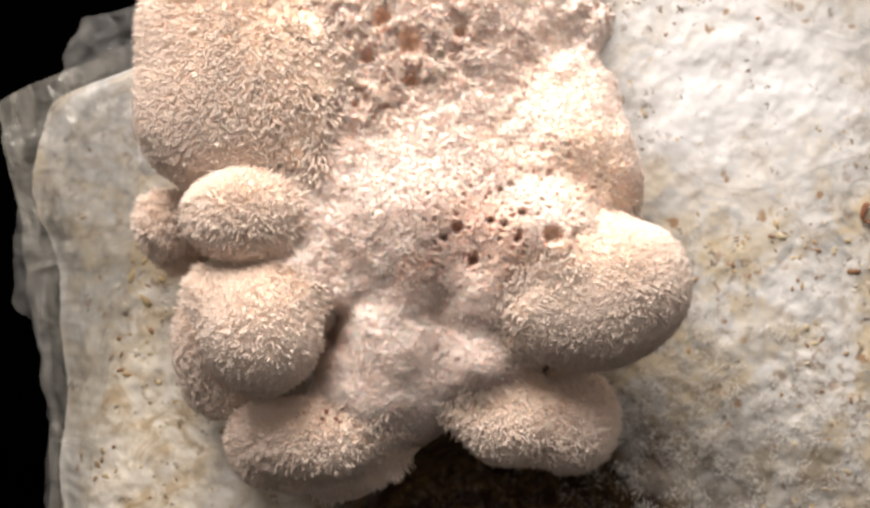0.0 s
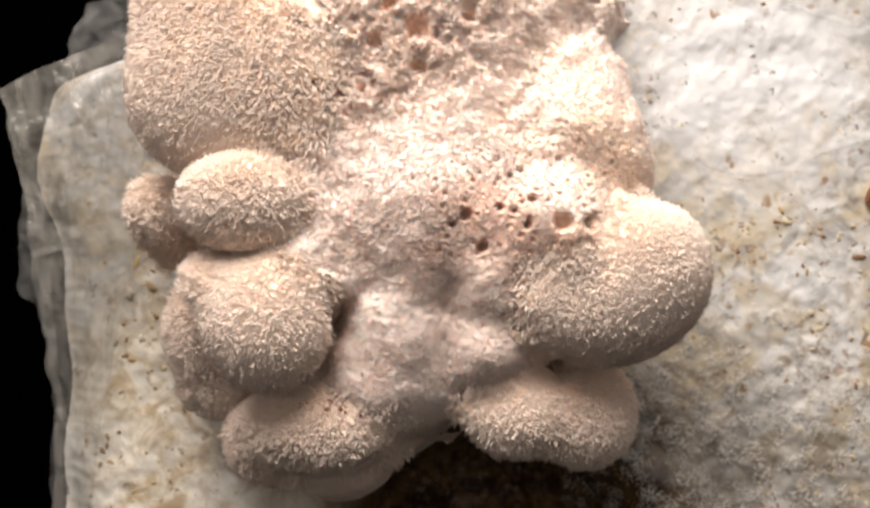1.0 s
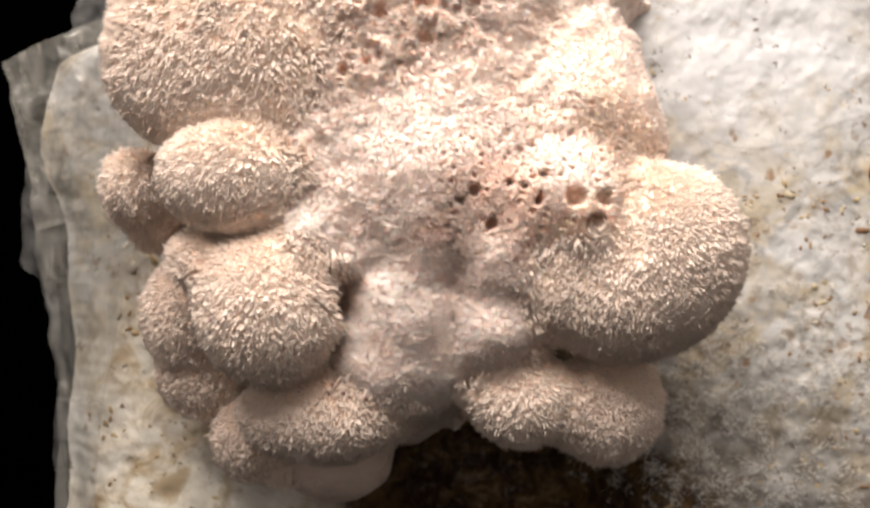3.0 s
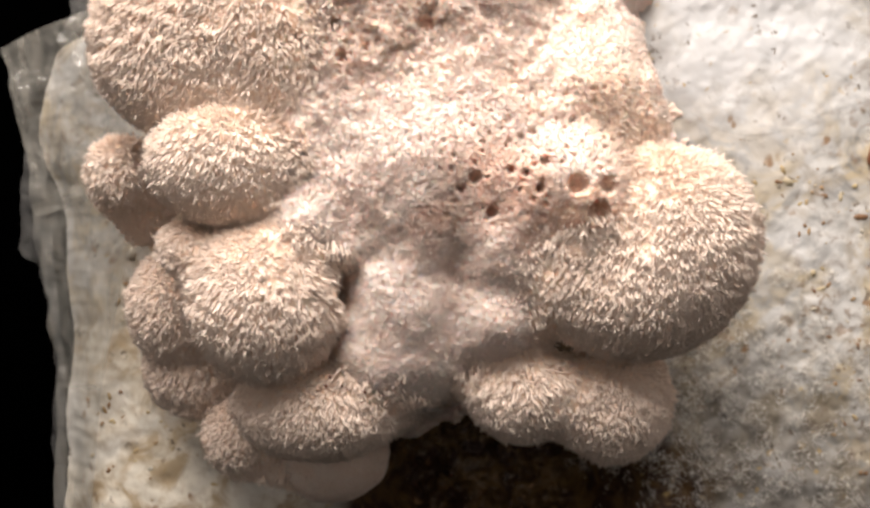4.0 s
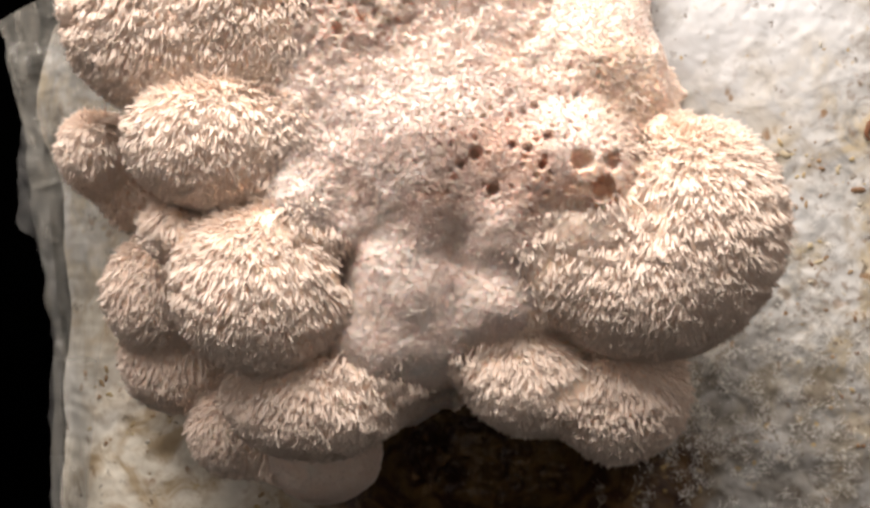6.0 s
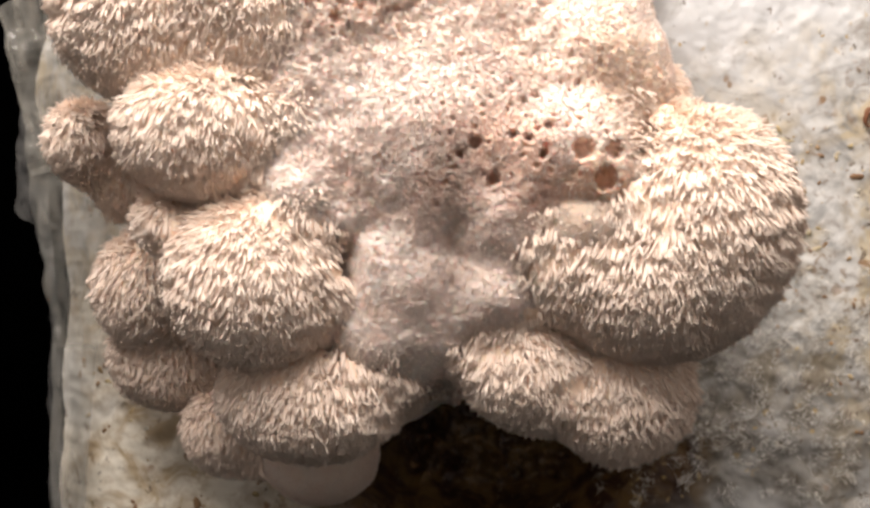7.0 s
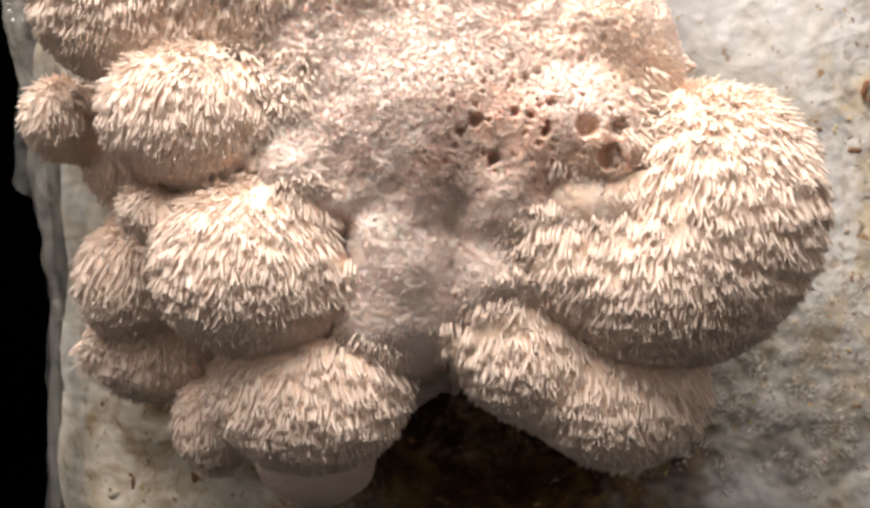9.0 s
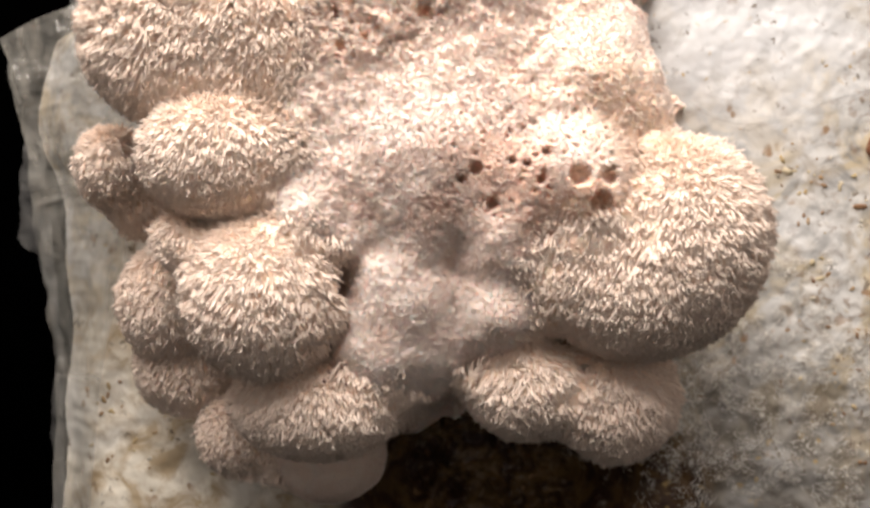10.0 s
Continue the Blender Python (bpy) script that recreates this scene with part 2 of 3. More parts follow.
def block():
    thing = tagged(new("grow_block"), "cream sawdust block overgrown with white mycelium", "mushroom block")
    u = np.linspace(75, 1800, 480)
    v = np.linspace(-480, 1320, 480)
    U, V = np.meshgrid(u, v)
    left = 87 + 7 * np.sin(V / 90) + 5 * np.sin(V / 37 + 1) + 4 * (fbm(V / 12, V * 0, 19, 2) - 0.5) - 55 * np.exp(-((V - 290) / 130) ** 2) + 190 * ease(V, 185, 70)
    U = left + (U - 75) * (1800 - left) / 1725
    h = 10 * fbm(U / 150, V / 150, 3, 3) + 8 * fbm(U / 42, V / 42, 11, 3) + 2.2 * fbm(U / 13, V / 13, 15, 2) - 9
    rough = np.clip(spot(U, V, 1350, 850, 420, 260) * 1.3, 0, 1)
    h += rough * (30 * np.abs(fbm(U / 80, V / 80, 25, 3) - 0.5) + 2 * fbm(U / 9, V / 9, 26, 2))
    hollow = ease(spot(U, V, 880, 975, 290, 190), 0.30, 0.75)
    h = h - 190 * hollow * (0.8 + 0.5 * fbm(U / 45, V / 45, 31))
    rim = np.minimum(U - left, np.minimum(1800 - U, np.minimum(V + 480, 1320 - V)))
    h = h - 75 * (1 - ease(rim, 0, 110)) ** 2
    y = -h * K
    FRONT.append((U, V, h))
    X, Z = (U - 784) * K, Z0 - (V - 458) * K
    me = grid_mesh("substrate", X, y, Z)
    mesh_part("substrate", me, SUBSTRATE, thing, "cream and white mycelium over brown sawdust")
    # sides and back close the block
    for u0, u1, top in ((300, 1795, -470), (92, 301, 215)):
        bm = bmesh.new()
        x0, x1, z1 = (u0 - 784) * K, (u1 - 784) * K, Z0 - (top - 458) * K
        bmesh.ops.create_cube(bm, size=1, matrix=Matrix.LocRotScale(((x0 + x1) / 2, 0.085, z1 / 2), None, (x1 - x0, 0.11, z1)))
        bmesh.ops.bevel(bm, geom=bm.edges[:], offset=0.006, segments=3, affect="EDGES")
        part("block_back", bm, SUBSTRATE, thing)
    return thing


BLOCK = block()


BAG = tagged(new("plastic_bag"), "torn clear plastic bag film creased round a sawdust block", "plastic bag")


def plan(u, v, h=0.0):
    return Vector(((u - 784) * K, -h * K, Z0 - (v - 458) * K))


def film_sheet(name, corners, folds, seed, label="", mat=FILM):
    """A crumpled sheet of film between four corners (u, v, height): two along the top, two along the foot."""
    n = 26
    s, r = np.meshgrid(np.linspace(0, 1, n), np.linspace(0, 1, n))
    c = np.array(corners, float)
    p = (c[0] * (1 - s)[..., None] + c[1] * s[..., None]) * (1 - r)[..., None] + (c[3] * (1 - s)[..., None] + c[2] * s[..., None]) * r[..., None]
    U, V, H = p[..., 0].copy(), p[..., 1].copy(), p[..., 2].copy()
    H += folds * (np.abs(fbm(U / 60, V / 90, seed, 3) - 0.5) * 2.2 + 0.25 * fbm(U / 17, V / 17, seed + 4, 3))
    U += 12 * (fbm(r * 6 + seed, s * 2, seed + 6, 3) - 0.5) * (1 - s) * 2
    V += 10 * (fbm(s * 6 + seed, r * 2, seed + 8, 3) - 0.5)
    me = grid_mesh(name, (U - 784) * K, -H * K, Z0 - (V - 458) * K)
    ob = mesh_part(name, me, mat, BAG, label)
    me.polygons.foreach_set("use_smooth", [False] * len(me.polygons))    # sharp crinkles
    return ob


film_sheet("film_fold", [(0, 190, 24), (258, 84, 40), (264, 430, 40), (58, 492, 10)], 16, 101, "crumpled clear plastic film", DULL_FILM)
film_sheet("film_fold", [(135, 28, -40), (345, -12, -10), (300, 100, 0), (86, 162, -30)], 18, 111, "crumpled clear plastic film")
film_sheet("film_fold", [(28, 312, -40), (66, 325, -20), (70, 585, -10), (4, 548, -40)], 16, 121, "crumpled clear plastic film")
film_sheet("film_fold", [(44, 470, 4), (258, 405, 40), (180, 800, 34), (86, 800, -24)], 7, 131, "plastic film wrapped round the edge, greyed for shade", DULL_FILM)
film_sheet("film_fold", [(86, 790, -10), (180, 790, 34), (150, 1200, 34), (84, 1200, -24)], 7, 141, "plastic film wrapped round the edge, greyed for shade", DULL_FILM)


film_sheet("film_rim", [(48, 500, -12), (84, 500, 10), (112, 770, 14), (84, 770, -12)], 16, 161, "bright crinkled film edge")
film_sheet("film_rim", [(82, 760, -12), (112, 760, 14), (112, 1200, 14), (80, 1200, -12)], 16, 171, "bright crinkled film edge")


film_sheet("film_fold", [(1412, 334, 14), (1620, 268, 24), (1620, 352, 10), (1440, 345, 4)], 6, 181, "clear plastic film folded to a point")
film_sheet("film_fold", [(1350, -60, 4), (1640, -90, 8), (1640, 96, 16), (1400, 34, 12)], 5, 191, "clear plastic film folded over the block")


def crease(points, width, seed):
    """A raised fold of film along a curve of the front."""
    ts = np.linspace(0, 1, 50)
    pts = np.array(points, float)
    w = np.stack([(1 - ts) ** 2, 2 * ts * (1 - ts), ts ** 2], -1) @ pts
    across = np.linspace(-1, 1, 7)
    tang = np.gradient(w, axis=0)
    nrm = np.stack([-tang[:, 1], tang[:, 0]], -1) / np.linalg.norm(tang, axis=1)[:, None]
    fade = np.sin(np.pi * np.clip(ts, 0.02, 0.98)) ** 0.5
    U = w[:, :1] + nrm[:, :1] * across * width * fade[:, None]
    V = w[:, 1:] + nrm[:, 1:] * across * width * fade[:, None]
    H = 6 + (1 - across ** 2)[None, :] * width * 0.9 * fade[:, None] + 2 * fbm(U / 9, V / 9, seed)
    mesh_part("film_crease", grid_mesh("film_crease", (U - 784) * K, -H * K, Z0 - (V - 458) * K), FILM, BAG)


crease([(1412, 332), (1470, 290), (1600, 270)], 5, 151)
crease([(1360, -5), (1430, 60), (1600, 92)], 4, 152)
crease([(1230, 300), (1300, 360), (1420, 330)], 5, 153)
crease([(180, 180), (205, 320), (150, 440)], 5, 154)
crease([(268, 480), (170, 560), (185, 690)], 4, 155)
crease([(62, 492), (150, 440), (170, 390)], 6, 156)


def chips():
    """Bits of sawdust lying on the block."""
    rng = random.Random(11)
    kinds = []
    for k in range(8):
        bm = bmesh.new()
        bmesh.ops.create_icosphere(bm, subdivisions=2, radius=1)
        long = rng.choice((0.9, 1.1, 1.5))
        for w in bm.verts:
            n = w.co.copy()
            w.co = Vector((n.x * long, n.y * 0.5, n.z * 0.7)) * (1 + 0.45 * noise.noise(n * 1.6 + Vector((9 * k, 0, 0))))
        me = bpy.data.meshes.new("wood_chip")
        bm.to_mesh(me)
        bm.free()
        me.materials.append(CHIP)
        kinds.append(me)
    spots = [(238, 498, 11), (262, 540, 10), (226, 556, 9), (272, 596, 8), (248, 636, 11), (232, 676, 8), (292, 505, 8), (210, 520, 7), (300, 560, 7), (215, 610, 7), (262, 470, 8), (1405, 425, 10), (1452, 590, 9), (1466, 620, 8), (1540, 490, 10), (185, 812, 6), (176, 838, 7), (205, 806, 6), (190, 858, 6), (172, 862, 5), (285, 690, 8), (225, 560, 5), (655, 880, 8),
             (142, 822, 6), (150, 392, 8), (1366, 34, 6), (1200, 62, 5), (1470, 228, 5), (1478, 236, 4), (232, 912, 6), (205, 1110, 13), (240, 1090, 8), (350, 1080, 12), (455, 1060, 8)]
    clusters = [(250, 530, 34, 60), (250, 640, 40, 40), (1400, 420, 60, 30), (1460, 560, 25, 70), (1290, 480, 50, 60), (1540, 480, 40, 30), (1450, 740, 70, 40),
                (330, 1090, 120, 30), (200, 880, 40, 60), (1560, 850, 60, 60)]
    for cu, cv, su, sv in clusters:
        spots += [(rng.gauss(cu, su), rng.gauss(cv, sv), rng.uniform(2.0, 6.5)) for _ in range(22)]
    for u, v, size in spots:
        ob = mesh_part("wood_chip", rng.choice(kinds), CHIP, BLOCK)
        turn = Euler((rng.uniform(-0.3, 0.3), rng.uniform(-1.6, 1.6), rng.uniform(-0.3, 0.3)))
        ob.matrix_basis = Matrix.LocRotScale(plan(u, v, ground(u, v) - 0.25 * size), turn, Vector((1, 1, 1)) * size * K)


chips()


def husk_curl(u, v, size):
    """A curled brown husk stuck to the block."""
    n, m = 18, 7
    a = np.linspace(0.5, 5.0, n)[:, None]
    w = np.linspace(-1, 1, m)[None, :]
    ring = 1 + 0.12 * np.sin(a * 3)
    du, dv = 0.75 * ring * np.cos(a) + 0.1 * w, 1.25 * ring * np.sin(a) + 0.15 * w
    out = 0.55 + 0.55 * w * (0.7 + 0.3 * np.sin(a * 2)) + 0.2 * np.cos(a)
    base = ground(u, v)
    me = grid_mesh("husk_curl", (u + size * du - 784) * K, -(base + size * np.maximum(out, -0.1)) * K, Z0 - (v + size * dv - 458) * K)
    ob = mesh_part("husk_curl", me, WET, BLOCK, "curled red-brown husk")
    thick = ob.modifiers.new("thickness", "SOLIDIFY")
    thick.thickness = 2.5 * K


husk_curl(1560, 386, 14)


def mycelium():
    """Feathery white tufts on the lower part of the block."""
    rng = random.Random(17)
    verts, faces = [], []
    for _ in range(420):
        u, v = rng.gauss(1250, 200), rng.gauss(820, 140)
        if not (1010 < u < 1780 and 560 < v < 1290):
            continue
        foot = plan(u, v, ground(u, v) - 1)
        main = Vector((rng.uniform(-0.9, 0.9), -0.9, rng.uniform(-0.9, 0.5))).normalized()
        for _ in range(rng.randrange(30, 46)):
            way = (main + Vector((rng.gauss(0, 0.5), rng.gauss(0, 0.35), rng.gauss(0, 0.5)))).normalized()
            ln, rad = rng.uniform(5, 14) * K, rng.uniform(0.3, 0.55) * K
            side = way.orthogonal().normalized()
            other = way.cross(side)
            base = foot + Vector((rng.gauss(0, 8), 0, rng.gauss(0, 8))) * K
            kink = Vector((rng.gauss(0, 1), rng.gauss(0, 1), rng.gauss(0, 1))) * ln * 0.10
            first = len(verts)
            for c, w in ((base, 1.3), (base + way * ln * 0.55 + kink, 1.0)):
                for a in (0, 2.094, 4.189):
                    verts.append(c + (side * math.cos(a) + other * math.sin(a)) * rad * w)
            verts.append(base + way * ln)
            for k in range(3):
                m = (k + 1) % 3
                faces.append((first + k, first + m, first + 3 + m, first + 3 + k))
                faces.append((first + 3 + k, first + 3 + m, first + 6))
    me = bpy.data.meshes.new("mycelium")
    me.from_pydata(verts, [], faces)
    tagged(mesh_part("mycelium", me, HYPHAE, BLOCK, "feathery white mycelium tufts"), kind="stuff")


mycelium()


# ---- mushroom ----
MUSHROOM = tagged(new("mushroom"), "pale peach toothed mushroom with shaggy growing lobes", "mushroom")
SHIFT = ((0, 0, 0), (1.46, -15.4, -4.45), (2.05, -26, -9.6))   # how the body grows outward, mm


def grow(ob, place, turn=None):
    MOVES.append((ob, [(t, Matrix.Translation(place(t)) @ (turn(t) if turn else Matrix())) for t in TIMES]))


def fuzz(feet, out, size, seed, parent):
    """Little teeth and crumbs all over the sponge."""
    rng = np.random.RandomState(seed)
    n = len(feet)
    size = size[:, None]
    way = out / np.linalg.norm(out, axis=1)[:, None] + rng.uniform(-1, 1, (n, 3)) * 0.5 + np.array([0, 0, -0.12])
    way /= np.linalg.norm(way, axis=1)[:, None]
    side = np.cross(way, rng.normal(0, 1, (n, 3)))
    side /= np.linalg.norm(side, axis=1)[:, None]
    other = np.cross(way, side)
    foot = feet - way * size * 0.4
    co = np.zeros((n, 7, 3))
    for ring, (up, wide) in enumerate(((0, 0.42), (1.0, 0.32))):
        for k in range(3):
            a = 2.094 * k + up
            co[:, ring * 3 + k] = foot + way * size * up + (side * math.cos(a) + other * math.sin(a)) * size * wide * rng.uniform(0.7, 1.2, (n, 1))
    co[:, 6] = foot + way * size * 1.45
    tri = np.array([(k, (k + 1) % 3, 3 + (k + 1) % 3, k, 3 + (k + 1) % 3, 3 + k, 3 + k, 3 + (k + 1) % 3, 6) for k in range(3)]).reshape(-1, 3)
    me = bpy.data.meshes.new("tooth_fuzz")
    me.from_pydata(co.reshape(-1, 3).tolist(), [], (tri[None] + 7 * np.arange(n)[:, None, None]).reshape(-1, 3).tolist())
    tagged(mesh_part("tooth_fuzz", me, BUD, parent, "tiny pale tooth buds"), kind="stuff")


FLESH = []         # the broad shape of the body: plan and height


def body():
    step = 2.0
    u = np.arange(150, 1300, step)
    v = np.arange(-330, 940, step)
    U, V = np.meshgrid(u, v)
    wob = 1 + 0.22 * (fbm(U / 60, V / 60, 41) - 0.5)
    mounds = [(690, 20, 440, 420, 0.034), (780, 370, 420, 290, 0.034), (735, 610, 200, 230, 0.025), (1110, 330, 95, 110, 0.026),
              (450, 200, 170, 330, 0.026), (712, 600, 130, 120, 0.0285), (715, 690, 150, 160, 0.0255), (875, 530, 115, 100, 0.034), (960, 440, 170, 130, 0.037), (1000, 420, 115, 120, 0.0385), (880, 630, 105, 125, 0.028), (900, 620, 120, 120, 0.026), (940, 570, 90, 90, 0.026),
              (650, 790, 145, 100, 0.019), (1040, 270, 140, 220, 0.033), (780, 380, 200, 150, 0.0355),
              # necks that run into the lobes
              (770, 495, 110, 90, 0.030), (540, 500, 110, 95, 0.031), (520, 400, 90, 120, 0.028), (640, 715, 110, 95, 0.021), (865, 665, 88, 90, 0.027), (1030, 480, 95, 95, 0.037), (1020, 545, 100, 85, 0.033)]
    total = np.zeros(U.shape)
    soft = 0.0055
    for cu, cv, ru, rv, top in mounds:
        q = np.sqrt(((U - cu) / ru) ** 2 + ((V - cv) / rv) ** 2) * wob
        cap = np.where(q < 0.96, top * np.sqrt(np.clip(1 - q * q, 0, 1)), top * (0.28 - 4.5 * (q - 0.96)))
        total += np.exp(np.clip(cap, -0.03, 1) / soft)
    h = soft * np.log(total)
    inside = h > -0.012
    # broad folds
    FLESH.append((U, V, h.copy()))
    h += 0.002 * (fbm(U / 120, V / 120, 51, 2) - 0.5)
    h -= 0.001 * spot(U, V, 640, 330, 130, 60) + 0.002 * spot(U, V, 800, 540, 30, 60)
    h += 0.002 * spot(U, V, 1030, 250, 110, 60)
    # sponge: fine lumps and pores
    coral = np.clip(spot(U, V, 700, 70, 200, 150) * 1.5, 0, 1)
    smooth = np.clip(spot(U, V, 720, 720, 190, 170) * 1.5, 0, 1)
    d1, t1 = cells(U / 8 + 1.5 * fbm(U / 20, V / 20, 7), V / 8 + 1.5 * fbm(U / 20, V / 20, 8), 61)
    d2, t2 = cells(U / 30 + 1.2 * fbm(U / 22, V / 22, 71), V / 30 + 1.2 * fbm(U / 22, V / 22, 72), 63)
    h += (1 - smooth) * (0.0003 * (fbm(U / 6, V / 6, 81, 2) - 0.5) + 0.00024 * (1 - coral) * (ease(d1, 0.08, 0.5) - 0.7) + 0.0004 * (fbm(U / 34, V / 34, 84, 2) - 0.5))
    h += smooth * 0.0003 * (fbm(U / 6, V / 6, 82, 2) - 0.5)
    knob = ease(fbm(U / 24 + 1.5 * fbm(U / 30, V / 30, 85), V / 24 + 1.5 * fbm(U / 30, V / 30, 86), 83, 3), 0.36, 0.62)
    h += coral * (0.0013 * (knob - 0.6) + 0.0006 * (0.5 - d2) * (0.4 + t2))
    pores = np.clip(0.15 * (1 - smooth) + 1.3 * spot(U, V, 850, 410, 150, 80) + 0.7 * spot(U, V, 600, 150, 160, 110) + 0.6 * spot(U, V, 1000, 330, 130, 90), 0, 1)
    d3, t3 = cells(U / 21 + 0.6 * fbm(U / 15, V / 15, 92), V / 21, 91)
    h -= 0.0016 * pores * (t3 > 0.45) * ease(d3, 0.12 + 0.4 * (t3 - 0.4), 0.04)
    holes = np.zeros(U.shape)
    for cu, cv, r in ((985, 427, 17), (1032, 427, 16), (1018, 470, 19), (937, 386, 9), (851, 467, 11), (822, 412, 12), (928, 430, 8), (740, 85, 24), (742, 150, 16), (600, 205, 11), (665, 110, 14), (590, 150, 12), (690, 40, 16), (640, 190, 9), (830, 60, 14), (905, 405, 7), (880, 400, 8), (800, 430, 8)):
        hole = ease(np.hypot(U - cu, V - cv) / r + 0.5 * (fbm(U / 7, V / 7, 95) - 0.5), 1.15, 0.6)
        h -= 0.0034 * hole
        holes = np.maximum(holes, hole)
    f = (D - 0.030) / D
    X, Z = (U - 784) * K * f, Z0 - (V - 458) * K * f
    keep = inside[:-1, :-1] | inside[1:, 1:]
    me = grid_mesh("body", X, np.where(inside, -h, 0.035), Z, keep)
    ob = mesh_part("body", me, BODY, MUSHROOM, "pale spongy porous flesh with pink pores")
    grow(ob, lambda t: Vector(blend(SHIFT, t) * 0.001))
    gv, gu = np.gradient(h, step * K * f)
    rng = np.random.RandomState(5)
    count = 130000
    i, j = rng.randint(4, h.shape[0] - 4, count), rng.randint(4, h.shape[1] - 4, count)
    ok = inside[i, j] & (h[i, j] > 0.006) & (holes[i, j] < 0.4) & (rng.rand(count) > 0.8 * pores[i, j] * (t3[i, j] > 0.45) * (d3[i, j] < 0.3))
    i, j = i[ok], j[ok]
    size = (0.00034 + 0.00016 * coral[i, j] - 0.00006 * smooth[i, j]) * rng.uniform(0.5, 1.5, len(i))
    out = np.stack([-gu[i, j] * 0.5, -np.ones(len(i)), gv[i, j] * 0.5], -1)
    fuzz(np.stack([X[i, j], -h[i, j], Z[i, j]], -1), out, size, 5, ob)


body()


def spine_tuft_mesh(seed, count, spread, length, radius, curve):
    """A tuft of tapered spines that stand on z = 0 and bend over towards +x."""
    rng = random.Random(seed)
    bm = bmesh.new()
    golden = math.pi * (3 - 5 ** 0.5)
    for i in range(count):
        r = spread * math.sqrt((i + 0.5) / count)
        a = golden * i + rng.uniform(-0.5, 0.5) + seed
        bx, by = r * math.cos(a), r * math.sin(a)
        ln = length * (rng.uniform(0.965, 1.03) if rng.random() < 0.8 else rng.uniform(0.90, 0.97))
        rad = radius * rng.uniform(0.75, 1.25)
        bend, side = rng.uniform(0.06, 0.34), rng.uniform(-0.2, 0.2)
        lean = (bx / spread * 0.12 + rng.gauss(0, 0.05), by / spread * 0.12 + rng.gauss(0, 0.05))
        rings = []
        for s, w in ((0.3, 1.05), (0.68, 0.95), (0.90, 0.55)):
            cx = bx + ln * (lean[0] * s + bend * s * s)
            cy = by + ln * (lean[1] * s + side * s * s)
            cz = ln * s * (1 - 0.12 * s) - r * r / curve
            rings.append([bm.verts.new((cx + rad * w * math.cos(k * 1.2566), cy + rad * w * math.sin(k * 1.2566), cz)) for k in range(5)])
        tip = bm.verts.new((bx + ln * (lean[0] + bend), by + ln * (lean[1] + side), ln * 0.88 - r * r / curve))
        for p, q in zip(rings, rings[1:]):
            for k in range(5):
                bm.faces.new((p[k], p[(k + 1) % 5], q[(k + 1) % 5], q[k]))
        for k in range(5):
            bm.faces.new((rings[-1][k], rings[-1][(k + 1) % 5], tip))
    me = bpy.data.meshes.new("spine_tuft")
    bm.to_mesh(me)
    bm.free()
    me.materials.append(SPINE)
    return me


SPINE_LENGTH = 0.0062
ROUND_TUFTS, FLAT_TUFTS = [[spine_tuft_mesh(s, 88, 0.0029, SPINE_LENGTH, 0.00022, c) for s in range(8)] for c in (0.024, 0.046)]


def patch_mesh(seed, size, radius, drop):
    """A domed piece of skin with a granular face, its middle at the origin, bulging to +z."""
    rng = np.random.RandomState(seed)
    rings, spokes = 9, 26
    r = np.linspace(0.02, 1, rings)[:, None] * size
    a = np.linspace(0, 2 * np.pi, spokes + 1)[None, :]
    edge = 1 + 0.12 * np.sin(a * 3 + seed) + 0.07 * np.sin(a * 5 + 2 * seed)
    x, y = r * edge * np.cos(a), r * edge * np.sin(a)
    z = -(x * x + y * y) / (2 * radius) - drop * (r / size) ** 4 + 0.00034 * (fbm(x * 1600 + seed, y * 1600, seed, 2) - 0.5)
    me = grid_mesh("skin_patch", x, y, z)
    me.materials.append(SKIN)
    return me


def frame_of(n):
    """Turns +z onto n, and +x as far down as it can."""
    n = Vector(n).normalized()
    down = Vector((0, 0, -1)) - n * (-n.z)
    if down.length < 0.05:
        down = Vector((0, -1, 0))
    x = down.normalized()
    return Matrix((x, n.cross(x), n)).transposed().to_4x4()


